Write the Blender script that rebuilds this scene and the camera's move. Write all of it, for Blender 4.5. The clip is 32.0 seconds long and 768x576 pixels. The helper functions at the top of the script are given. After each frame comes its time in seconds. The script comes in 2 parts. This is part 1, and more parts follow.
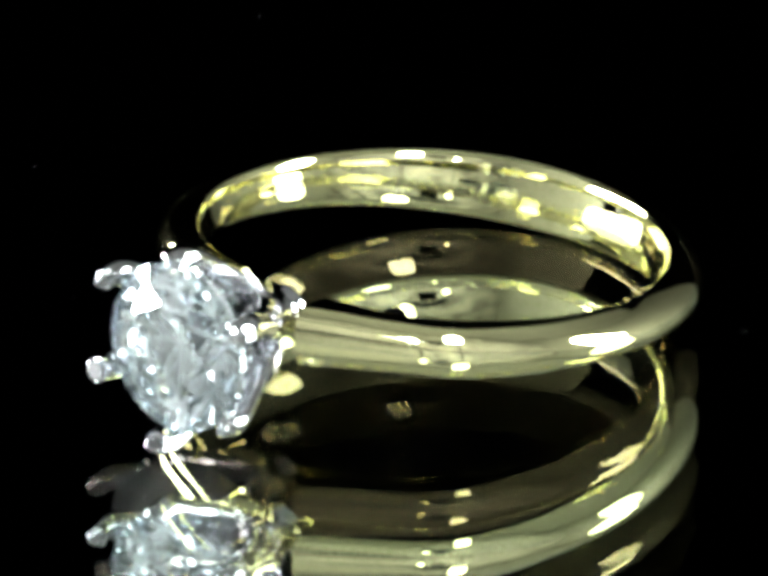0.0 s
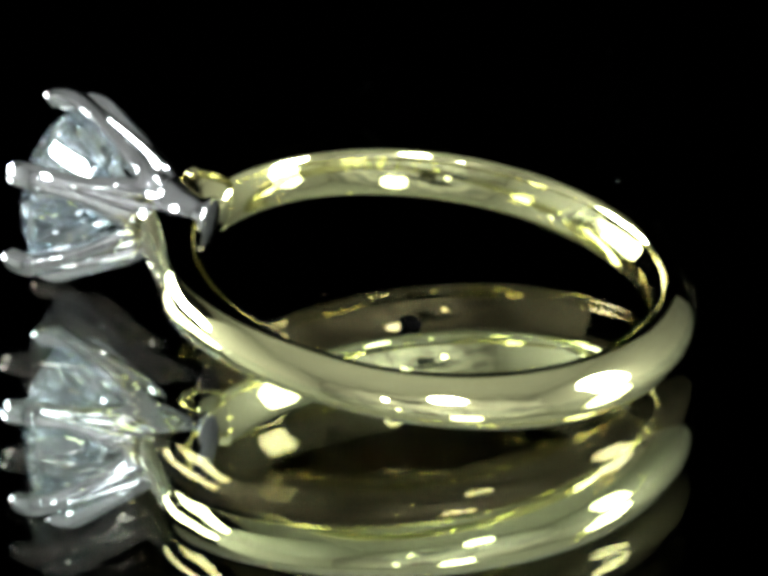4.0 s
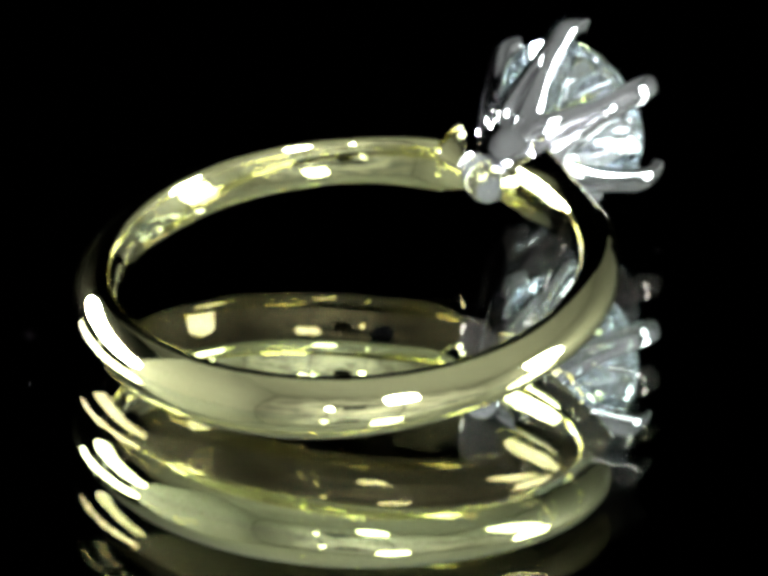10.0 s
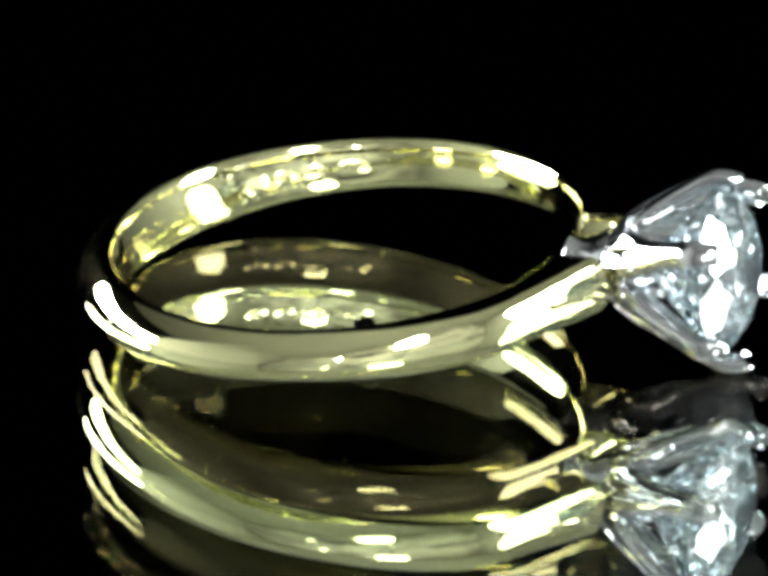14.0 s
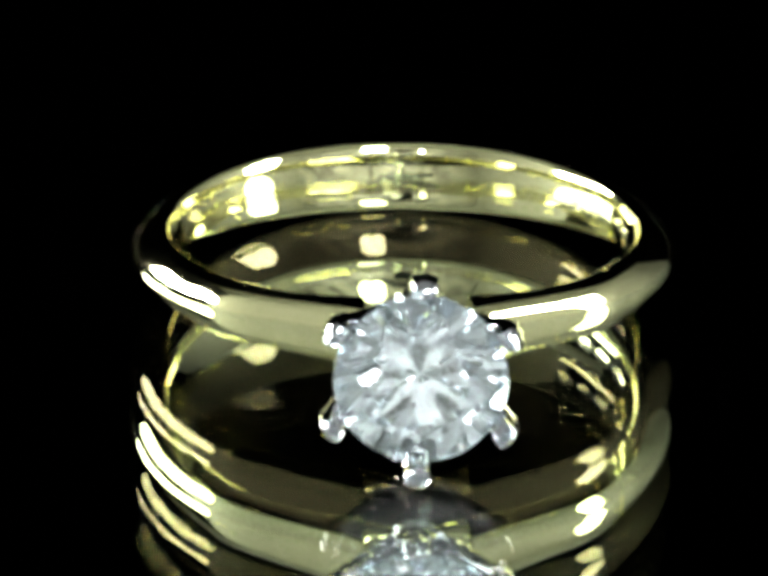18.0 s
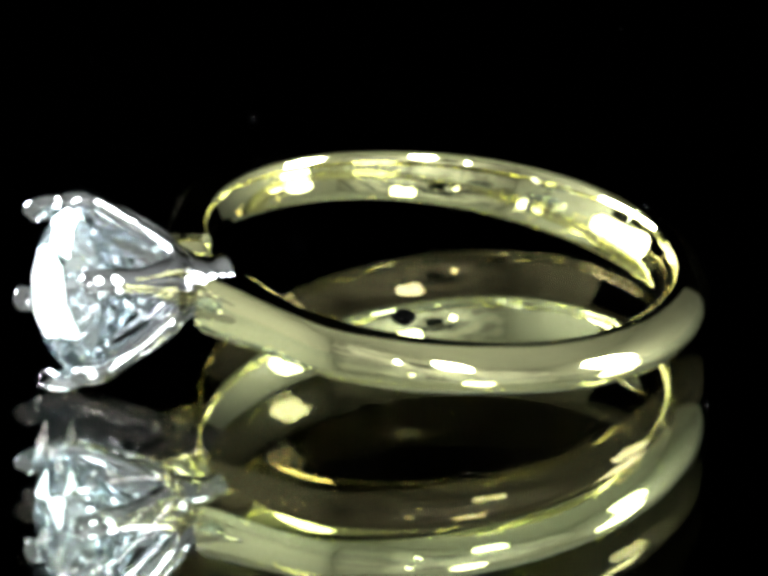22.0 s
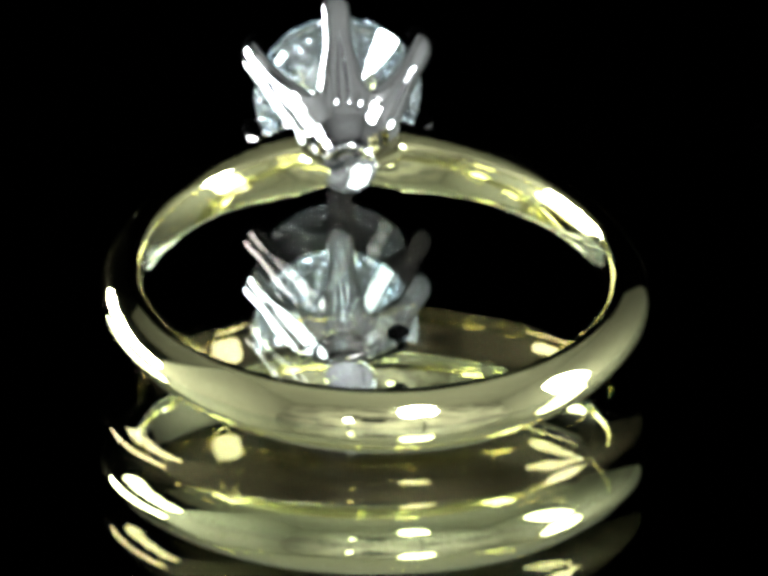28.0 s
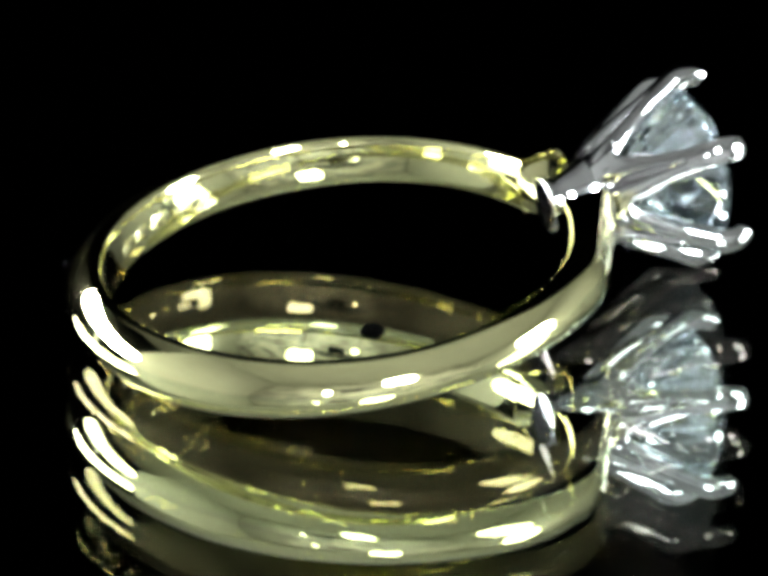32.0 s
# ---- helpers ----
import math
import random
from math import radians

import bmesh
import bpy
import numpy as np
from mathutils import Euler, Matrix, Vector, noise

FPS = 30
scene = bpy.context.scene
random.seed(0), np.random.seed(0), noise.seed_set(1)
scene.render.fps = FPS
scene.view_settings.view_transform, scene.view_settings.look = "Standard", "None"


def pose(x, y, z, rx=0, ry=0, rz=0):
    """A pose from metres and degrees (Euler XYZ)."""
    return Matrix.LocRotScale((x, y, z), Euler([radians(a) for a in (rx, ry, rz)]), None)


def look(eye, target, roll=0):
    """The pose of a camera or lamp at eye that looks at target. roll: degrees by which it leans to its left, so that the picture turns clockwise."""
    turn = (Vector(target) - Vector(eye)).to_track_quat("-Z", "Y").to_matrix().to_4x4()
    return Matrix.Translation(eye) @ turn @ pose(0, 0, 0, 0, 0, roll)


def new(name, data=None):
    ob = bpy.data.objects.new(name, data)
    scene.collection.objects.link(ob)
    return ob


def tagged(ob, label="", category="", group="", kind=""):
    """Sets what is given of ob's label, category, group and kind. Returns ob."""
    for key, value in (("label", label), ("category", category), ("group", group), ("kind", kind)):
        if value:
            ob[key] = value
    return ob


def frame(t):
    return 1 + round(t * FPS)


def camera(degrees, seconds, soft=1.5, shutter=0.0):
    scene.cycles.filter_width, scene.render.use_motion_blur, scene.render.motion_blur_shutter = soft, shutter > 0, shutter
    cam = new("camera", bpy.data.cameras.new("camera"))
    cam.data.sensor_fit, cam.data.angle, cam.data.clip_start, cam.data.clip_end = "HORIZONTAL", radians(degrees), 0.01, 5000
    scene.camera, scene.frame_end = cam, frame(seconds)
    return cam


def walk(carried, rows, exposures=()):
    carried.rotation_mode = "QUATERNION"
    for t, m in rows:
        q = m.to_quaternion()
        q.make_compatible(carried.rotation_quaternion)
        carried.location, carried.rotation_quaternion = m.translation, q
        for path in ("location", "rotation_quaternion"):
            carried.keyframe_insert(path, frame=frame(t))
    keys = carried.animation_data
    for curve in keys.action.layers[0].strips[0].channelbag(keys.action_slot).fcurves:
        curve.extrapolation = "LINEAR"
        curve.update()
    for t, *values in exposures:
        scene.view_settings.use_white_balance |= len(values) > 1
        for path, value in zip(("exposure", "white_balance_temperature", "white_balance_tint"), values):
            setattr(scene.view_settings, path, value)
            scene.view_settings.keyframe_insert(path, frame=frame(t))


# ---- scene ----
MM = 0.001
SECONDS = 32.0
TURN = 20.4            # seconds for one turn of the turntable
HEAD_AT_START = -129.0  # heading of the ring's head at the start, degrees
TILT = 6.70            # the ring leans on its lowest prong and on the back of its band
LEAN = -0.17           # and a little to one side

# ---- camera ----
cam = camera(3.46, SECONDS, soft=5.5)
CAM_EL, CAM_D = radians(25.2), 486.9 * MM
AXIS_UP = 1.735 * MM     # height of the point on the axis that the camera looks past
CAM_YAW, CAM_ROLL = radians(-0.0197), 0.54
eye = Vector((0, -CAM_D * math.cos(CAM_EL), AXIS_UP + CAM_D * math.sin(CAM_EL)))
aim = eye + Vector((math.sin(CAM_YAW) * math.cos(CAM_EL), math.cos(CAM_YAW) * math.cos(CAM_EL), -math.sin(CAM_EL)))
walk(cam, [(0.0, look(eye, aim, CAM_ROLL)), (SECONDS, look(eye, aim, CAM_ROLL))], exposures=((0.0, 0.0), (SECONDS, 0.0)))

# light passes many times between the mirror, the stone and the polished gold
scene.cycles.max_bounces, scene.cycles.glossy_bounces, scene.cycles.transmission_bounces = 24, 16, 24

# ---- world: a dark room ----
world = bpy.data.worlds.new("world")
scene.world = world
world.use_nodes = True
world.node_tree.nodes["Background"].inputs["Color"].default_value = (0.0, 0.0, 0.0, 1)
world.node_tree.nodes["Background"].inputs["Strength"].default_value = 0.2

# strength of the three bulbs
BULB = 180.0


# ---- materials ----
def material(name, color, rough=0.5, metal=0.0, **more):
    m = bpy.data.materials.new(name)
    m.use_nodes = True
    b = m.node_tree.nodes["Principled BSDF"]
    b.inputs["Base Color"].default_value = (*color, 1)
    b.inputs["Roughness"].default_value = rough
    b.inputs["Metallic"].default_value = metal
    for key, value in more.items():
        b.inputs[key.replace("_", " ")].default_value = value
    return m


def add(m, kind, **values):
    n = m.node_tree.nodes.new(kind)
    for key, value in values.items():
        n.inputs[key].default_value = value
    return n


def worn(m, color, dirt, rough_low, rough_high, scale, bump=0.0, fine=4.0):
    """Two scales of variation: broad haze in the gloss and the colour, fine scratches in the relief."""
    links, b = m.node_tree.links, m.node_tree.nodes["Principled BSDF"]
    at = add(m, "ShaderNodeTexCoord")
    broad = add(m, "ShaderNodeTexNoise", Scale=scale, Detail=3.0)
    links.new(at.outputs["Object"], broad.inputs["Vector"])
    gloss = add(m, "ShaderNodeMapRange")
    gloss.inputs["From Min"].default_value, gloss.inputs["From Max"].default_value = 0.35, 0.7
    gloss.inputs["To Min"].default_value, gloss.inputs["To Max"].default_value = rough_low, rough_high
    links.new(broad.outputs["Fac"], gloss.inputs["Value"])
    links.new(gloss.outputs["Result"], b.inputs["Roughness"])
    mix = m.node_tree.nodes.new("ShaderNodeMix")
    mix.data_type = "RGBA"
    mix.inputs["A"].default_value, mix.inputs["B"].default_value = (*color, 1), (*dirt, 1)
    links.new(broad.outputs["Fac"], mix.inputs["Factor"])
    links.new(mix.outputs["Result"], b.inputs["Base Color"])
    if bump:
        squeeze = add(m, "ShaderNodeMapping")
        squeeze.inputs["Scale"].default_value = (1.0, 1.0, 6.0)
        links.new(at.outputs["Object"], squeeze.inputs["Vector"])
        grain = add(m, "ShaderNodeTexNoise", Scale=scale * fine, Detail=4.0)
        links.new(squeeze.outputs["Vector"], grain.inputs["Vector"])
        lift = add(m, "ShaderNodeBump", Strength=bump, Distance=0.00002)
        links.new(grain.outputs["Fac"], lift.inputs["Height"])
        ripple = add(m, "ShaderNodeTexNoise", Scale=scale * 1.7, Detail=1.0)
        links.new(at.outputs["Object"], ripple.inputs["Vector"])
        wave = add(m, "ShaderNodeBump", Strength=min(1.0, bump * 1.6), Distance=0.00003)
        links.new(ripple.outputs["Fac"], wave.inputs["Height"])
        links.new(wave.outputs["Normal"], lift.inputs["Normal"])
        links.new(lift.outputs["Normal"], b.inputs["Normal"])
    return m


def reflection_patched(m, dark, light, scale):
    """Painted tones for uneven reflections: darker and lighter patches, soft rims, fine speckle."""
    links, b = m.node_tree.links, m.node_tree.nodes["Principled BSDF"]
    at = add(m, "ShaderNodeTexCoord")
    patch = add(m, "ShaderNodeTexNoise", Scale=scale, Detail=2.0)
    fine = add(m, "ShaderNodeTexNoise", Scale=scale * 9, Detail=3.0)
    both = add(m, "ShaderNodeMapRange")
    both.inputs["From Min"].default_value, both.inputs["From Max"].default_value = 0.36, 0.60
    sum_of = m.node_tree.nodes.new("ShaderNodeMath")
    sum_of.operation = "MULTIPLY_ADD"
    sum_of.inputs[1].default_value, sum_of.inputs[2].default_value = 0.04, -0.02
    total = m.node_tree.nodes.new("ShaderNodeMath")
    total.operation = "ADD"
    mix = m.node_tree.nodes.new("ShaderNodeMix")
    mix.data_type = "RGBA"
    mix.inputs["A"].default_value, mix.inputs["B"].default_value = (*dark, 1), (*light, 1)
    for p, q in ((at.outputs["Object"], patch.inputs["Vector"]), (at.outputs["Object"], fine.inputs["Vector"]), (fine.outputs["Fac"], sum_of.inputs[0]), (sum_of.outputs["Value"], total.inputs[0]),
                 (patch.outputs["Fac"], total.inputs[1]), (total.outputs["Value"], both.inputs["Value"]), (both.outputs["Result"], mix.inputs["Factor"]), (mix.outputs["Result"], b.inputs["Base Color"])):
        links.new(p, q)
    return m


GOLD = worn(material("pale_yellow_gold", (0.84, 0.78, 0.47), 0.05, 1.0), (0.83, 0.79, 0.44), (0.78, 0.74, 0.39), 0.03, 0.065, 300, 0.04)


def scratched(m):
    """Short file marks and pits along the band, only on its shoulders next to the head."""
    links, b = m.node_tree.links, m.node_tree.nodes["Principled BSDF"]
    before = b.inputs["Normal"].links[0].from_socket
    at = add(m, "ShaderNodeTexCoord")
    along = add(m, "ShaderNodeMapping")
    along.inputs["Scale"].default_value = (1.0, 0.03, 1.3)
    marks = add(m, "ShaderNodeTexNoise", Scale=4200.0, Detail=3.0)
    deep = add(m, "ShaderNodeMapRange")
    deep.inputs["From Min"].default_value, deep.inputs["From Max"].default_value = 0.42, 0.72
    place = add(m, "ShaderNodeSeparateXYZ")
    near = add(m, "ShaderNodeMapRange")
    near.inputs["From Min"].default_value, near.inputs["From Max"].default_value = 0.0045, 0.0075
    both = m.node_tree.nodes.new("ShaderNodeMath")
    both.operation = "MULTIPLY"
    cut = add(m, "ShaderNodeBump", Strength=0.05, Distance=0.00002)
    cut.invert = True
    for p, q in ((at.outputs["Object"], along.inputs["Vector"]), (along.outputs["Vector"], marks.inputs["Vector"]), (marks.outputs["Fac"], deep.inputs["Value"]),
                 (at.outputs["Object"], place.inputs["Vector"]), (place.outputs["X"], near.inputs["Value"]), (deep.outputs["Result"], both.inputs[0]),
                 (near.outputs["Result"], both.inputs[1]), (both.outputs["Value"], cut.inputs["Height"]), (before, cut.inputs["Normal"]), (cut.outputs["Normal"], b.inputs["Normal"])):
        links.new(p, q)


scratched(GOLD)
WHITE_GOLD = worn(material("white_gold", (0.74, 0.71, 0.72), 0.08, 1.0), (0.62, 0.612, 0.635), (0.55, 0.543, 0.565), 0.06, 0.11, 400, 0.05)
STONE = bpy.data.materials.new("clear_stone")
STONE.use_nodes = True
facets = add(STONE, "ShaderNodeBsdfGlass", Color=(0.965, 0.99, 1.0, 1), Roughness=0.0, IOR=2.42)
# a trace of pale diffuse, uneven by noise, brightens the stone's clear glass
pale_lift = add(STONE, "ShaderNodeBsdfDiffuse", Color=(0.80, 0.88, 1.0, 1))
pale_lift_through = add(STONE, "ShaderNodeBsdfTranslucent", Color=(0.80, 0.88, 1.0, 1))
lift_noise = add(STONE, "ShaderNodeTexNoise", Scale=900.0, Detail=3.0)
thin = add(STONE, "ShaderNodeMapRange")
thin.inputs["From Min"].default_value, thin.inputs["From Max"].default_value = 0.3, 0.7
thin.inputs["To Min"].default_value, thin.inputs["To Max"].default_value = 0.0006, 0.0025
haze, clear = add(STONE, "ShaderNodeMixShader", Fac=0.5), add(STONE, "ShaderNodeMixShader")
where = add(STONE, "ShaderNodeTexCoord")
for a, b in ((where.outputs["Object"], lift_noise.inputs["Vector"]), (lift_noise.outputs["Fac"], thin.inputs["Value"]), (thin.outputs["Result"], clear.inputs[0]),
             (pale_lift.outputs[0], haze.inputs[1]), (pale_lift_through.outputs[0], haze.inputs[2]), (facets.outputs[0], clear.inputs[1]), (haze.outputs[0], clear.inputs[2]),
             (clear.outputs[0], STONE.node_tree.nodes["Material Output"].inputs["Surface"])):
    STONE.node_tree.links.new(a, b)
STONE.node_tree.nodes.remove(STONE.node_tree.nodes["Principled BSDF"])
GLASS = material("mirror_glass", (0.965, 0.995, 0.965), 0.0, 0.0, IOR=1.5, Transmission_Weight=1.0, Specular_Tint=(0.80, 0.52, 0.27, 1))
SILVER = worn(material("silvering", (0.90, 0.92, 0.90), 0.0, 1.0), (0.93, 0.94, 0.92), (0.90, 0.92, 0.90), 0.0, 0.004, 60)
FLAKE = worn(material("black_flake", (0.004, 0.004, 0.004), 0.9, Specular_IOR_Level=0.0), (0.0005, 0.0005, 0.0005), (0.001, 0.001, 0.001), 0.8, 0.95, 900)
DUST = worn(material("dust", (0.25, 0.25, 0.26), 0.9), (0.12, 0.12, 0.12), (0.06, 0.06, 0.06), 0.8, 0.95, 900)
CARD = worn(material("grey_board", (0.15, 0.15, 0.15), 0.9), (0.165, 0.168, 0.162), (0.135, 0.138, 0.132), 0.8, 0.95, 30)
# the light and dark of an uneven room, painted on for the stone's reflections
PATCHY = reflection_patched(worn(material("patchy_grey_board", (0.15, 0.15, 0.15), 0.9), (0.150, 0.150, 0.147), (0.125, 0.125, 0.122), 0.8, 0.95, 30), (0.06, 0.06, 0.06), (0.24, 0.24, 0.235), 24)
SATIN = worn(material("satin_gold", (0.80, 0.76, 0.40), 0.2, 1.0), (0.86, 0.82, 0.47), (0.80, 0.76, 0.42), 0.16, 0.24, 1500, 0.05)
STAMP = worn(material("stamped_gold", (0.80, 0.76, 0.40), 0.4, 1.0), (0.74, 0.70, 0.38), (0.64, 0.60, 0.32), 0.22, 0.32, 1500, 0.05)
BLACK = worn(material("black_cloth", (0.001, 0.001, 0.001), 1.0, Specular_IOR_Level=0.0), (0.0006, 0.0006, 0.0006), (0.0012, 0.0012, 0.0012), 0.95, 1.0, 90)
DARK = worn(material("black_plastic", (0.02, 0.02, 0.02), 0.5), (0.018, 0.018, 0.018), (0.03, 0.03, 0.03), 0.4, 0.6, 90)


def lamp_material(name, color, strength):
    m = material(name, (1, 1, 1), 0.4)
    b = m.node_tree.nodes["Principled BSDF"]
    b.inputs["Emission Color"].default_value = (*color, 1)
    b.inputs["Emission Strength"].default_value = strength
    return m


LIGHT = lamp_material("lit_bulb", (0.935, 1.0, 0.985), BULB)


# ---- mesh helpers, all in millimetres ----
def part(name, bm, mat, parent=None, label="", smooth=True, m=None):
    bmesh.ops.recalc_face_normals(bm, faces=bm.faces)
    bmesh.ops.transform(bm, matrix=Matrix.Scale(MM, 4) @ (m or Matrix()), verts=bm.verts)
    me = bpy.data.meshes.new(name)
    bm.to_mesh(me)
    bm.free()
    me.materials.append(mat)
    if smooth:
        me.shade_smooth()
        for f in me.polygons:
            if len(f.vertices) > 4:      # end faces keep their edges
                f.use_smooth = False
    ob = new(name, me)
    ob.parent = parent
    if label:
        tagged(ob, label)
    return ob


def lathe(profile, steps=64, axis="Z"):
    """Turns (height, radius) rows about an axis."""
    bm = bmesh.new()
    rings = []
    for h, r in profile:
        ring = []
        for k in range(steps if r > 1e-6 else 1):
            a = 2 * math.pi * k / steps
            u, v = r * math.cos(a), r * math.sin(a)
            ring.append(bm.verts.new((h, u, v) if axis == "X" else (u, v, h)))
        rings.append(ring)
    for a, b in zip(rings, rings[1:]):
        for k in range(steps):
            q = []
            for w in (a[k % len(a)], a[(k + 1) % len(a)], b[(k + 1) % len(b)], b[k % len(b)]):
                if w not in q:
                    q.append(w)
            if len(q) > 2:
                bm.faces.new(q)
    return bm


def box(cx, cy, cz, sx, sy, sz, bevel=0.0):
    bm = bmesh.new()
    bmesh.ops.create_cube(bm, size=1, matrix=Matrix.Translation((cx, cy, cz)) @ Matrix.Diagonal((sx, sy, sz, 1)))
    if bevel:
        bmesh.ops.bevel(bm, geom=bm.edges[:], offset=bevel, segments=2, affect="EDGES")
    return bm


def smoothstep(a, b, x):
    x = min(1, max(0, (x - a) / (b - a)))
    return x * x * (3 - 2 * x)


# ---- the booth: unseen grey boards before, beside and above for reflections; black cloth behind ----
BACK, FRONT, SIDE, TOP, LOW = 1500, -170, 130, 230, -25
FAR = 1200
EAST = 230
BEHIND = -640


def board(name, bm, mat, label):
    return tagged(part(name, bm, mat, None, "", False), label, "wall", kind="structure")


def booth():
    mid = (TOP + LOW) / 2
    tagged(part("floor", box(0, (BACK + BEHIND) / 2, LOW - 3, 2 * FAR + 12, BACK - BEHIND + 12, 6), BLACK, None, "", False), "black cloth floor under the turntable", "floor", kind="structure")
    board("wall_back", box(0, BACK + 3, (FAR + LOW) / 2, 2 * FAR + 12, 6, FAR - LOW), BLACK, "black cloth backdrop behind the turntable")
    board("wall_south", box(0, BEHIND - 3, (FAR + LOW) / 2, 2 * FAR + 12, 6, FAR - LOW), BLACK, "black cloth drape behind the camera")
    for name, x, end in (("wall_west", -SIDE, 10), ("wall_east", EAST, 330)):
        s = math.copysign(1, x)
        board(name, box(x + 3 * s, (end + FRONT) / 2, mid, 6, end - FRONT, TOP - LOW), CARD, "unseen dark grey board beside the turntable, for the ring to reflect")
        board(name.replace("wall", "drape"), box(s * (FAR + 3), (BACK + BEHIND) / 2, (FAR + LOW) / 2, 6, BACK - BEHIND, FAR - LOW), BLACK, "black cloth drape beside the booth")
    tagged(part("ceiling", box(0, (BACK + BEHIND) / 2, FAR + 3, 2 * FAR + 12, BACK - BEHIND + 12, 6), BLACK, None, "", False), "black cloth ceiling over the booth", "ceiling", kind="structure")
    board("trim_top", box(0, (FRONT + 240) / 2, TOP + 3, 560, 240 - FRONT, 6), CARD, "unseen dark grey board over the booth's front, for the ring to reflect")
    # the front board has an opening for the lens
    hx, low, high = 14, 64, 98
    # the gap below the board leaves a dark strip to be reflected
    hem = 5                     # it hangs clear of the table
    bm = box(-(SIDE + hx) / 2, FRONT - 3, (TOP + hem) / 2, SIDE - hx, 6, TOP - hem)
    for piece in (box((EAST + hx) / 2, FRONT - 3, (TOP + hem) / 2, EAST - hx, 6, TOP - hem),
                  box(0, FRONT - 3, (low + hem) / 2, 2 * hx, 6, low - hem),
                  box(0, FRONT - 3, (high + TOP) / 2, 2 * hx, 6, TOP - high)):
        me = bpy.data.meshes.new("piece")
        piece.to_mesh(me)
        piece.free()
        bm.from_mesh(me)
        bpy.data.meshes.remove(me)
    board("wall_front", bm, PATCHY, "unseen grey board, toned in patches for reflections, with an opening for the lens")


def lens_hood():
    """The black front of the lens, in the opening of the front board."""
    hood = tagged(new("camera_lens"), "round black camera lens front in the booth's opening", "lens")
    hood.matrix_basis = look(eye + (Vector((0, 0, AXIS_UP)) - eye) * 0.585, (0, 0, AXIS_UP))
    part("barrel", lathe([(0, 15.5), (0, 33), (-0.8, 34), (-7, 34), (-8, 33), (-8, 15.5), (0, 15.5)], 96), BLACK, hood, "matt black lens barrel")
    part("front_ring", lathe([(-8, 17), (-8, 24), (-9.2, 23.4), (-9.2, 17.6), (-8, 17)], 96), DARK, hood, "black plastic ring")


def tube_lamp(heading, reach, up, half, radius, label, upright=False):
    """A lit tube with round ends, lying level across the line to the ring, on a thin post.
    heading: degrees from the camera's side, to the right. half: half the length of its straight part."""
    a = radians(heading)
    x, y = reach * math.sin(a), -reach * math.cos(a)
    lamp = tagged(new("tube_lamp"), label, "lamp", "lamps round the turntable")
    lamp.matrix_basis = Matrix.Translation((x * MM, y * MM, LOW * MM)) @ pose(0, 0, 0, 0, 0, heading)
    h = up - LOW
    low = h - (half if upright else 0)
    part("foot", lathe([(0, 0), (0, 9), (1.5, 9), (2.5, 7.5), (2.5, 0)], 32), DARK, lamp)
    part("post", lathe([(2, 0), (2, 1.0), (low - radius * 1.0, 1.0), (low - radius * 1.0, 0)], 16), DARK, lamp)
    part("socket", lathe([(low - radius * 1.2, 0), (low - radius * 1.2, radius * 0.3), (low - radius * 0.92, radius * 0.36), (low - radius * 0.92, 0)], 24), DARK, lamp)
    rows = [(-half - radius * math.cos(math.pi * k / 16), radius * math.sin(math.pi * k / 16)) for k in range(9)]
    rows += [(half - radius * math.cos(math.pi * k / 16), radius * math.sin(math.pi * k / 16)) for k in range(8, 17)]
    part("tube", lathe(rows, 32, "Z" if upright else "X"), LIGHT, lamp, "lit frosted white tube", True, Matrix.Translation((0, 0, h)))
    return lamp


def lamps():
    tube_lamp(80, 95, 36, 14, 14.5, "stout upright lit white tube lamp on a black post", True)
    tube_lamp(-109, 62, 17, 19, 6.5, "long lit white tube lamp on a black post")
    tube_lamp(18, 70, 61, 7.5, 8.5, "short upright lit white tube lamp on a black post", True)
    tube_lamp(-9.5, 110, 48, 3.0, 2.4, "tiny upright lit white tube lamp on a black post", True)


# ---- the turntable ----
GLASS_THICK = 2.85


def turntable():
    table = tagged(new("turntable"), "round glass mirror turning on a black base under a ring", "turntable")
    part("mirror_glass", lathe([(-GLASS_THICK - 0.15, 0), (-GLASS_THICK - 0.15, 74.6), (-GLASS_THICK + 0.2, 75), (-0.3, 75), (0, 74.7), (0, 0)], 128), GLASS, table, "clear thick glass with a green tint", False)
    part("silvering", lathe([(-GLASS_THICK - 0.1, 0), (-GLASS_THICK - 0.1, 74.4), (-GLASS_THICK, 74.4), (-GLASS_THICK, 0)], 128), SILVER, table, "silver mirror coating", False)
    part("base", lathe([(LOW, 0), (LOW, 58), (-16, 60), (-4.2, 73), (-3.2, 73), (-3.2, 0)], 96), DARK, table, "matt black round base")
    return table


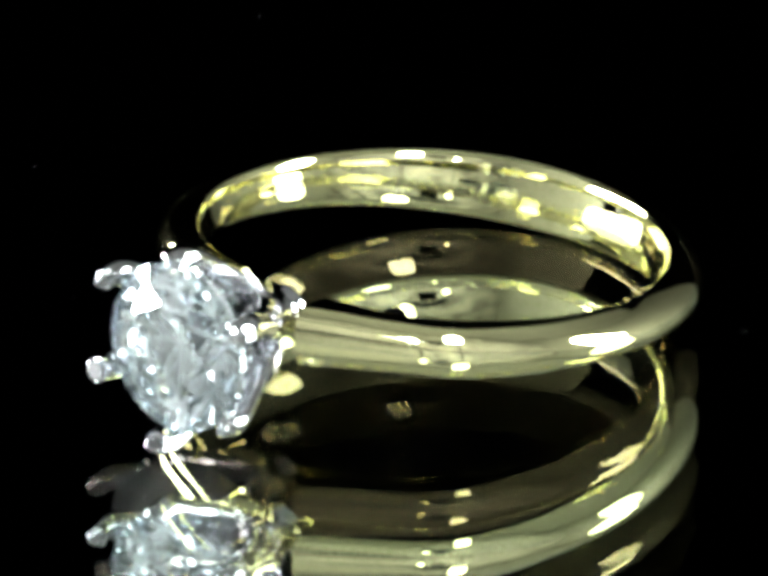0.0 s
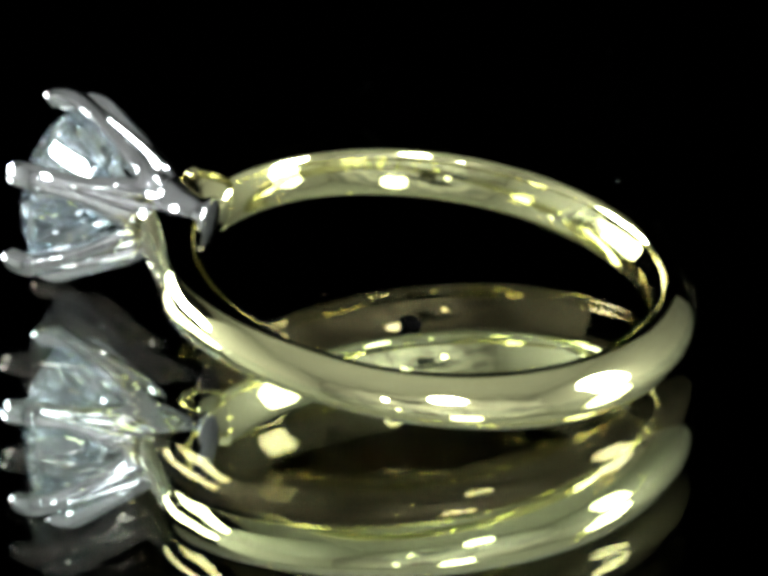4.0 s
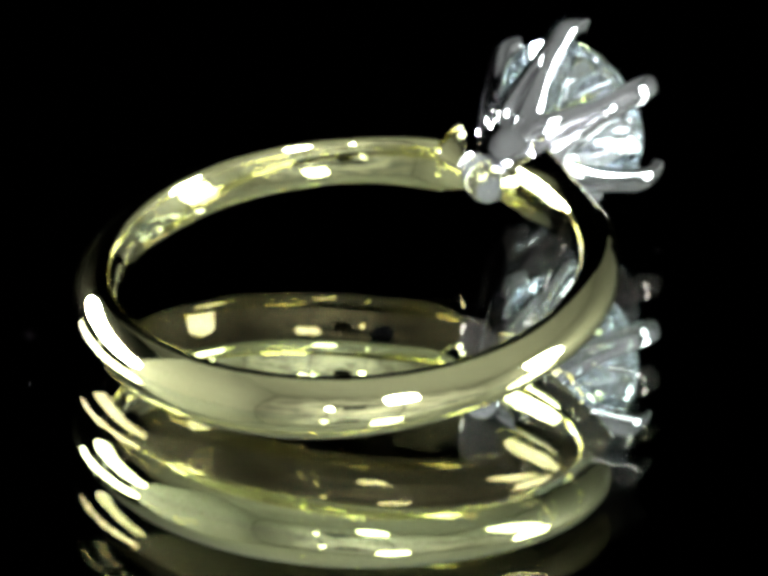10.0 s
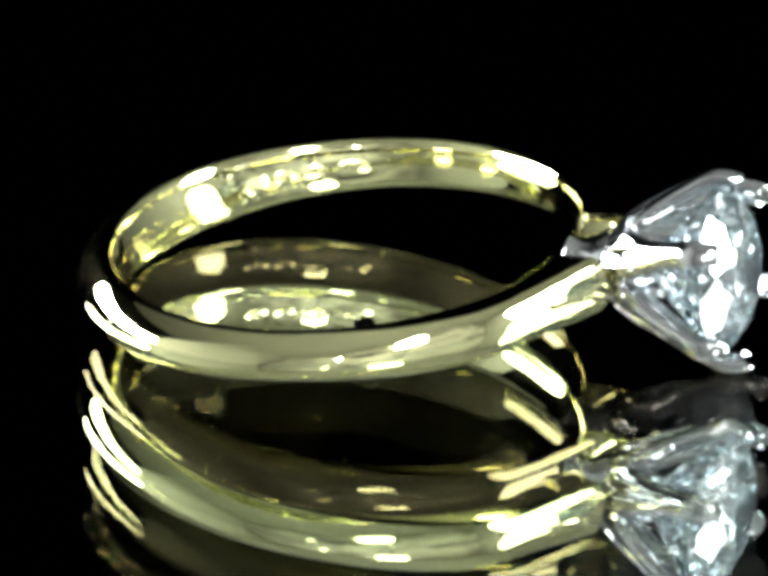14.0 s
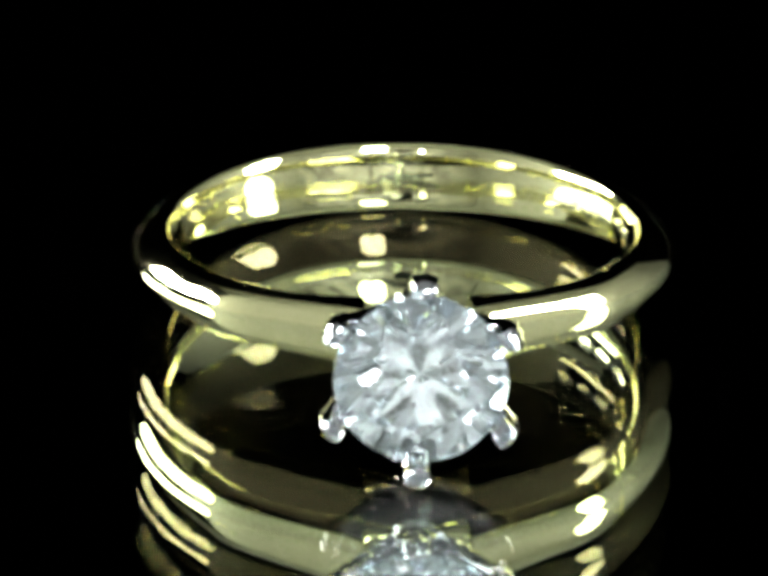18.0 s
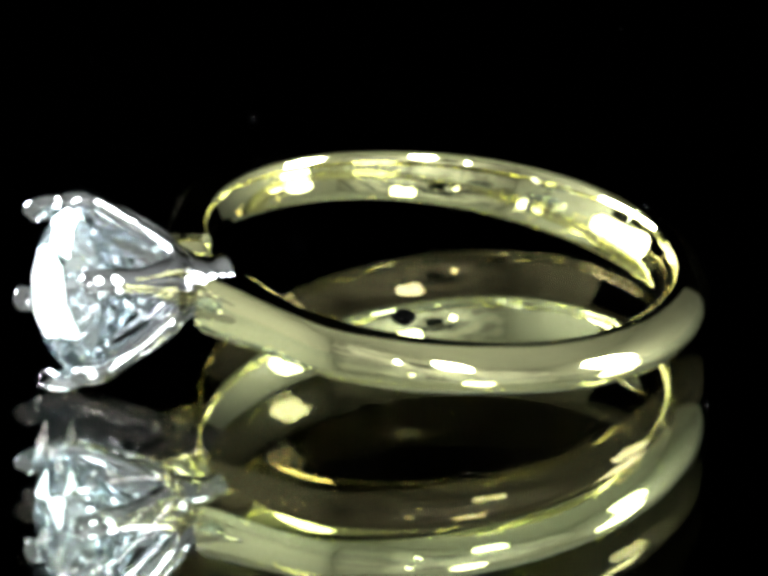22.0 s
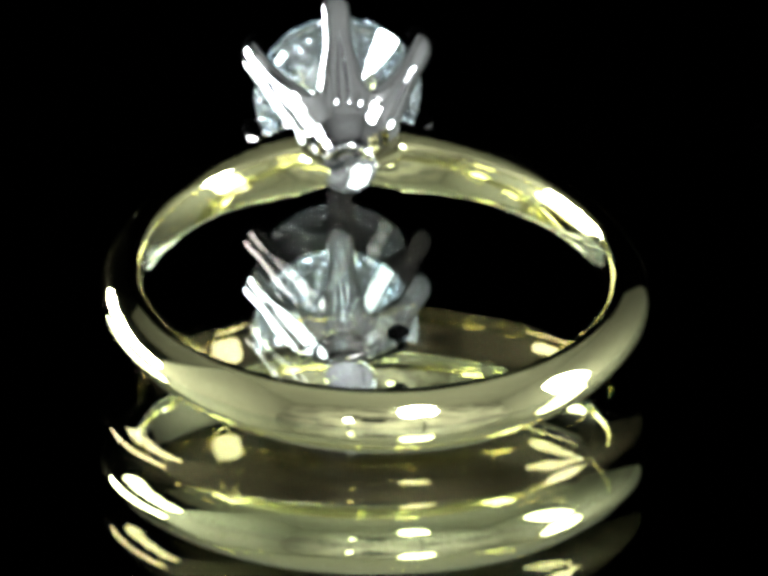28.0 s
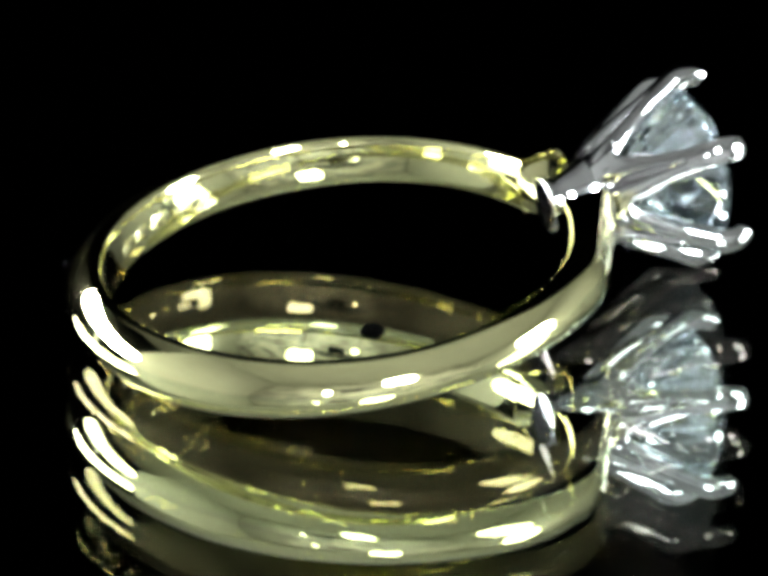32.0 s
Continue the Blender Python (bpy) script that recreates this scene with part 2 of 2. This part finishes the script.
def flake():
    """A ragged black crumb on the glass, close to the axis."""
    bm = bmesh.new()
    rng = random.Random(4)
    n, rings = 18, []
    rough = [1 + 0.16 * math.sin(2 * math.pi * k / 9 + 1) + rng.uniform(-0.09, 0.09) for k in range(n)]
    for z, wide in ((0.0, 0.70), (0.16, 0.98), (0.30, 0.94), (0.42, 0.60)):
        rings.append([bm.verts.new((0.44 * wide * q * math.cos(2 * math.pi * k / n), 0.50 * wide * q * math.sin(2 * math.pi * k / n), z + rng.uniform(0, 0.03) * (z > 0))) for k, q in enumerate(rough)])
    bm.faces.new(rings[0])
    bm.faces.new(rings[-1])
    for a, b in zip(rings, rings[1:]):
        for k in range(n):
            bm.faces.new((a[k], a[(k + 1) % n], b[(k + 1) % n], b[k]))
    bm.transform(pose(0.272, 0.826, 0.002))
    fleck = part("black_flake", bm, FLAKE, None, "", False)
    return tagged(fleck, "small ragged black crumb lying on the mirror glass", "crumb")


def dust():
    rng = random.Random(11)
    bm = bmesh.new()
    for _ in range(22):
        a, r = rng.uniform(0, 6.283), 30 * math.sqrt(rng.random())
        s = rng.uniform(0.006, 0.02)
        m = pose(r * math.cos(a), r * math.sin(a), s * 0.4, 0, 0, rng.uniform(0, 180)) @ Matrix.Diagonal((s * rng.uniform(1, 3), s, s * 0.5, 1))
        bmesh.ops.create_icosphere(bm, subdivisions=1, radius=1, matrix=m)
    return tagged(part("dust", bm, DUST, None, "", True), "tiny pale dust specks scattered on the mirror glass", "dust", kind="stuff")


# ---- the ring: its own space has the centre of the band at the origin, the head along +X and the finger's axis along Z ----
RING_UP = 9.9 * math.sin(radians(TILT)) + 1.36 * math.cos(radians(TILT))
RING_BACK = -1.765     # centre of the band from the axis of the turntable, along the head
RING_SIDE = 0.68
IN_R = 8.88
BOW = 0.14             # how far the inside of the band bows towards the finger


def band_width(a):
    """Full width of the band at the angle a from the head."""
    return 1.93 + 0.07 * smoothstep(0.5, 1.5, a) + 0.71 * smoothstep(1.5, 3.0, a) + 0.34 * math.exp(-((a - 0.12) / 0.30) ** 2)


def band_line(r, a):
    """The band runs straight on towards the head from where it is some six tenths of a radian off."""
    line = r / math.cos(0.5 - min(a, 0.9))
    return line + (r - line) * smoothstep(0.5, 0.9, a)


def band_section(a, n=18):
    """(radius, height) rows round the section: flat sides with a crisp edge next to the head, domed elsewhere."""
    w, near = band_width(a) / 2, 1 - smoothstep(0.75, 1.45, a)
    out, edge = band_line(10.48, a), band_line(IN_R + 0.62 + 0.56 * near, a)
    p = 2.2 + 1.0 * (1 - smoothstep(0.45, 0.95, a))
    rows = [(edge - 0.06, w), (edge - 0.02, w)]
    for k in range(n + 1):
        z = 0.99 * math.cos(math.pi * k / n)
        rows.append((edge + 0.005 + (out - edge) * (1 - abs(z) ** p), w * z * (1 - 0.06 * (1 - abs(z)))))
    rows += [(edge - 0.02, -w), (edge - 0.06, -w)]
    inner = [(IN_R + BOW * z * z + 0.10 * max(0, (abs(z) - 0.8) / 0.19) ** 2, w * z) for z in
             (-0.99, -0.95, -0.86, -0.7, -0.5, -0.25, 0, 0.25, 0.5, 0.7, 0.86, 0.95, 0.99)]
    rows.append((inner[0][0] + 0.06, -w))
    rows += inner
    rows.append((inner[-1][0] + 0.06, w))
    return rows


def shank():
    bm = bmesh.new()
    steps = 220
    rings = []
    for k in range(steps + 1):
        s = k / steps
        ring = []
        a0 = abs(2 * math.pi * s - math.pi)
        a0 = 0.16 + (math.pi - 0.16) * (1 - a0 / math.pi)
        side = 1 if s < 0.5 else -1
        for r, z in band_section(a0):
            end = math.asin((1.90 + 0.10 * (r - IN_R)) / r)
            a = end + (math.pi - end) * (1 - abs(2 * s - 1))
            ring.append(bm.verts.new((r * math.cos(a), side * r * math.sin(a), z)))
        rings.append(ring)
    n = len(rings[0])
    for a, b in zip(rings, rings[1:]):
        for k in range(n):
            bm.faces.new((a[k], a[(k + 1) % n], b[(k + 1) % n], b[k]))
    for ring in (rings[0], rings[-1]):
        bm.faces.new([bm.verts.new(v.co) for v in ring])       # plane ends with a crisp edge
    return bm


def solder_joint(side):
    """The fillet that fills the gap between one end of the band and the peg, low on its upper side."""
    bm = bmesh.new()
    rows, n, rings = 12, 24, []
    for k in range(rows + 1):
        u = k / rows
        y = 2.02 - 1.22 * u
        top = 0.90 - 0.74 * u ** 0.8
        low = -1.09 + 0.34 * u ** 1.5
        inner = math.sqrt(IN_R ** 2 - y * y) + 0.03 * (1 - u)
        outer = inner + 1.75 - 0.95 * u ** 0.7
        ring = []
        for j in range(n):
            a = 2 * math.pi * j / n
            c, d = math.cos(a), math.sin(a)
            z = (top + low) / 2 + (top - low) / 2 * math.copysign(abs(d) ** 0.5, d)
            x = (inner + outer) / 2 + (outer - inner) / 2 * math.copysign(abs(c) ** 0.5, c)
            x = max(x, math.sqrt((IN_R + BOW * (z / 1.1) ** 2 + 0.10 * max(0.0, (abs(z) / 1.1 - 0.8) / 0.19) ** 2) ** 2 - y * y) + 0.015)
            ring.append(bm.verts.new((x, side * y, z)))
        rings.append(ring)
    for a, b in zip(rings, rings[1:]):
        for j in range(n):
            bm.faces.new((a[j], a[(j + 1) % n], b[(j + 1) % n], b[j]))
    bm.faces.new(rings[0])
    bm.faces.new(rings[-1])
    return bm


def hallmark(angle, wide, bars, parent, place):
    """A stamped oval on the inside of the band, with marks too small to read."""
    def on_band(u, z, lift):
        a = radians(angle) + u / IN_R
        half = band_width(abs(a)) / 2
        r = IN_R + BOW * (z / half) ** 2 - lift
        return (r * math.cos(a), r * math.sin(a), z)

    bm = bmesh.new()
    n = 28
    low, high = [], []
    for k in range(n):
        a = 2 * math.pi * k / n
        c, s = math.cos(a), math.sin(a)
        u, z = wide / 2 * math.copysign(abs(c) ** 0.8, c), 0.34 * math.copysign(abs(s) ** 0.8, s)
        low.append(bm.verts.new(on_band(u, z - 0.03, -0.02)))
        high.append(bm.verts.new(on_band(u * 0.93, z * 0.9 - 0.03, 0.008)))
    mid = bm.verts.new(on_band(0, -0.03, 0.009))
    for k in range(n):
        j = (k + 1) % n
        bm.faces.new((low[k], low[j], high[j], high[k]))
        bm.faces.new((high[k], high[j], mid))
    oval = part("hallmark", bm, SATIN, parent, "small stamped oval inside the band", True, place)
    bm = bmesh.new()
    for k in range(bars):
        u = (k - (bars - 1) / 2) * wide * 0.62 / max(1, bars - 1)
        for z0, z1 in ((-0.15, 0.10),):
            q = [bm.verts.new(on_band(u + x, z, h)) for x, z, h in
                 ((-0.045, z0, 0.01), (0.045, z0, 0.01), (0.045, z1, 0.01), (-0.045, z1, 0.01), (-0.03, z0 + 0.02, 0.013), (0.03, z0 + 0.02, 0.013), (0.03, z1 - 0.02, 0.013), (-0.03, z1 - 0.02, 0.013))]
            for f in ((4, 5, 6, 7), (0, 1, 5, 4), (1, 2, 6, 5), (2, 3, 7, 6), (3, 0, 4, 7)):
                bm.faces.new([q[i] for i in f])
    part("stamp_bars", bm, STAMP, parent, "", False, place)
    return oval


def collet():
    """The peg inside the band, with a low dome for its end, and the cone over it."""
    return lathe([(8.80, 0), (8.805, 0.40), (8.825, 0.75), (8.85, 0.98), (8.862, 1.035), (8.885, 1.07), (8.92, 1.085), (8.97, 1.085), (9.05, 1.07), (9.15, 1.04), (9.3, 0.99), (9.5, 0.98), (10.0, 1.15),
                  (10.60, 1.465), (10.625, 1.465), (10.64, 1.44), (10.64, 0)], 96, "X")


def cup():
    """The shell from which the prongs rise, with a round notch between each two."""
    bm = bmesh.new()
    steps, rows = 144, 16
    outside, inside = [], []
    for k in range(steps):
        a = 360 * k / steps
        off = abs((a + 30) % 60 - 30)          # degrees from the nearest prong
        rim = 11.55 + 2.35 * (1 - off / 30) ** 2.6
        sink = 0.04 + 0.24 * smoothstep(11, 5, off)
        u, v = math.sin(radians(a)), math.cos(radians(a))
        ro, ri = [], []
        for j in range(rows + 1):
            x = 10.2 + (rim - 10.2) * j / rows
            r = cup_radius(x) - sink * smoothstep(10.6, 11.2, x)
            ro.append(bm.verts.new((x, r * u, r * v)))
            d = 0.34 + 0.06 * (1 - j / rows)
            ri.append(bm.verts.new((x - 0.04 + 0.10 * (1 - j / rows), (r - d) * u, (r - d) * v)))
        outside.append(ro)
        inside.append(ri)
    for k in range(steps):
        n = (k + 1) % steps
        for j in range(rows):
            bm.faces.new((outside[k][j], outside[n][j], outside[n][j + 1], outside[k][j + 1]))
            bm.faces.new((inside[k][j], inside[k][j + 1], inside[n][j + 1], inside[n][j]))
        bm.faces.new((outside[k][rows], outside[n][rows], inside[n][rows], inside[k][rows]))
        bm.faces.new((outside[k][0], inside[k][0], inside[n][0], outside[n][0]))
    return bm


# the prong's outer line (along the head, away from its axis)
PRONG = ((10.45, 1.37), (10.8, 1.71), (11.2, 2.06), (12.1, 2.64), (13.0, 3.16), (13.9, 3.70), (14.4, 4.00), (14.85, 4.17), (15.3, 4.18), (15.68, 4.11), (15.93, 3.98), (16.04, 3.84))


def cup_radius(x):
    return float(np.interp(x, (10.2, 10.5, 10.7, 10.85, 11.2, 11.6, 12.1, 13.0, 13.9), (1.06, 1.34, 1.53, 1.67, 1.99, 2.30, 2.62, 3.16, 3.68)))


def spline(rows, n):
    out = []
    for k in range(len(rows) - 1):
        p0, p1, p2, p3 = (Vector(rows[min(max(k + d, 0), len(rows) - 1)]) for d in (-1, 0, 1, 2))
        for j in range(n):
            t = j / n
            out.append(0.5 * (2 * p1 + (p2 - p0) * t + (2 * p0 - 5 * p1 + 4 * p2 - p3) * t * t + (3 * p1 - p0 - 3 * p2 + p3) * t ** 3))
    out.append(Vector(rows[-1]))
    return out


# half of the prong's outer face and of its back: (across, depth), both from 0 to 1
PRONG_EDGE = [(0.0, 0.0), (0.10, -0.004), (0.22, -0.02), (0.34, -0.046), (0.46, -0.084), (0.58, -0.135), (0.70, -0.20), (0.80, -0.265), (0.88, -0.335), (0.94, -0.42), (0.98, -0.54), (1.0, -0.74)]
PRONG_FACE = [(-y, d) for y, d in PRONG_EDGE[:0:-1]] + PRONG_EDGE
PRONG_BACK = [(0.99, -0.55), (0.93, -0.75), (0.82, -0.90), (0.62, -0.98), (0.3, -1.0), (0.0, -1.0), (-0.3, -1.0), (-0.62, -0.98), (-0.82, -0.90), (-0.93, -0.75), (-0.99, -0.55)]


def prong():
    """One petal of the head, in the plane of X and Z: broad where the petals join, a narrow claw at the stone."""
    line = spline(PRONG, 5)
    bm = bmesh.new()
    rings = []
    total = len(line) - 1
    for i, p in enumerate(line):
        q = line[min(i + 1, total)] - line[max(i - 1, 0)]
        q.normalize()
        normal = Vector((-q.y, q.x))
        f = i / total
        x, r = p
        claw = 0.53 - 0.06 * smoothstep(0.6, 0.9, f)
        half = claw + 0.50 * (1 - smoothstep(10.9, 13.6, x))
        thick = 0.82 - 0.06 * smoothstep(0.2, 0.7, f)
        if f > 0.9:
            half *= math.sqrt(max(0.40, 1 - ((f - 0.9) / 0.125) ** 2))
            thick *= math.sqrt(max(0.45, 1 - ((f - 0.9) / 0.13) ** 2))
        cleft = max(0.0, 1 - (x - 10.6) / 3.1)         # the V cut into the outer face, widest at the foot
        ring = []
        for y, d in PRONG_FACE:
            deep = 0.40 * min(1.0, 3.5 * cleft) * max(0.0, 1 - abs(y * half) / (0.02 + 0.40 * cleft)) if cleft > 0 else 0.0
            w = y * half
            bend = -0.5 * w * w / max(r, 1.0) * (1 - smoothstep(11.5, 13.5, x))
            at = p + normal * (d * thick * 0.5 - deep + bend)
            ring.append(bm.verts.new((at.x, w, at.y)))
        for y, d in PRONG_BACK:
            at = p + normal * (d * thick)
            ring.append(bm.verts.new((at.x, y * half, at.y)))
        rings.append(ring)
    for a, b in zip(rings, rings[1:]):
        for k in range(len(a)):
            bm.faces.new((a[k], a[(k + 1) % len(a)], b[(k + 1) % len(a)], b[k]))
    bm.faces.new(rings[0])
    bm.faces.new(rings[-1])
    return bm


GIRDLE = 3.27


def brilliant():
    """A round brilliant, cut facet by facet, axis along Z, girdle at z = 0."""
    bm = bmesh.new()
    bmesh.ops.create_cone(bm, cap_ends=True, segments=64, radius1=GIRDLE, radius2=GIRDLE, depth=8)

    def cut(point, normal):
        geom = bm.verts[:] + bm.edges[:] + bm.faces[:]
        done = bmesh.ops.bisect_plane(bm, geom=geom, plane_co=point, plane_no=normal, clear_outer=True, dist=1e-6)
        edges = [e for e in done["geom_cut"] if isinstance(e, bmesh.types.BMEdge)]
        if len(edges) > 2:
            bmesh.ops.contextual_create(bm, geom=edges)

    def facet(heading, slope, radius, z, up):
        a, s = radians(heading), radians(slope)
        cut((radius * math.cos(a), radius * math.sin(a), z), (math.sin(s) * math.cos(a), math.sin(s) * math.sin(a), up * math.cos(s)))

    crown = 0.16 * 2 * GIRDLE
    cut((0, 0, crown), (0, 0, 1))
    edge = 0.12
    for k in range(8):
        facet(45 * k, 34.5, GIRDLE, edge, 1)
        facet(45 * k, 42.2, GIRDLE, -edge, -1)
    for k in range(16):
        facet(22.5 * k + 11.25, 40.0, GIRDLE * 0.995, edge + 0.02, 1)
        facet(22.5 * k + 11.25, 42.8, GIRDLE * 0.995, -edge - 0.01, -1)
    table = 0.57 * GIRDLE
    for k in range(8):
        facet(45 * k + 22.5, 23.0, table * math.cos(math.pi / 8), crown, 1)
    return bm


def ring():
    ring_ob = tagged(new("diamond_ring"), "polished yellow gold ring with a round clear stone in white prongs", "ring")
    place = Matrix.Translation((RING_BACK, RING_SIDE, RING_UP)) @ pose(0, 0, 0, LEAN, -TILT, 0)
    # the setting sits a little askew on the band
    askew = place @ Matrix.Translation((9.5, 0, 0)) @ pose(0, 0, 0, -2.0, 1.3, -2.0) @ Matrix.Translation((-9.5, 0, 0))
    band = part("shank", shank(), GOLD, ring_ob, "polished pale yellow gold band", True, place)
    for side in (1, -1):
        part("solder_joint", solder_joint(side), GOLD, band, "rounded gold solder fillet against the peg", True, place)
    for angle, wide, bars in ((105.8, 1.45, 5), (115.6, 1.15, 3), (123.3, 0.92, 3), (130.6, 1.0, 4)):
        hallmark(angle, wide, bars, band, place)
    head = part("head", collet(), WHITE_GOLD, ring_ob, "polished white gold six-prong setting", True, askew)
    part("cup", cup(), WHITE_GOLD, head, "white gold cup with round notches between the prongs", True, askew)
    for k in range(6):
        turn = Matrix.Rotation(radians(60 * k), 4, "X")
        part("prong", prong(), WHITE_GOLD, head, "", True, askew @ turn)
    stone = Matrix.Translation((14.92, 0, 0)) @ Matrix.Rotation(radians(90), 4, "Y") @ Matrix.Rotation(radians(8), 4, "Z")
    part("stone", brilliant(), STONE, ring_ob, "clear round brilliant-cut white stone", False, askew @ stone)
    return ring_ob


booth()
lens_hood()
lamps()
table = turntable()
fleck = flake()
specks = dust()
jewel = ring()


# ---- what turns ----
def motions():
    steps = 160
    for thing, heading in ((jewel, HEAD_AT_START), (table, 0.0), (fleck, 0.0), (specks, 0.0)):
        rows = [(SECONDS * k / steps, pose(0, 0, 0, 0, 0, heading - 360 * SECONDS * k / steps / TURN)) for k in range(steps + 1)]
        walk(thing, rows)


motions()
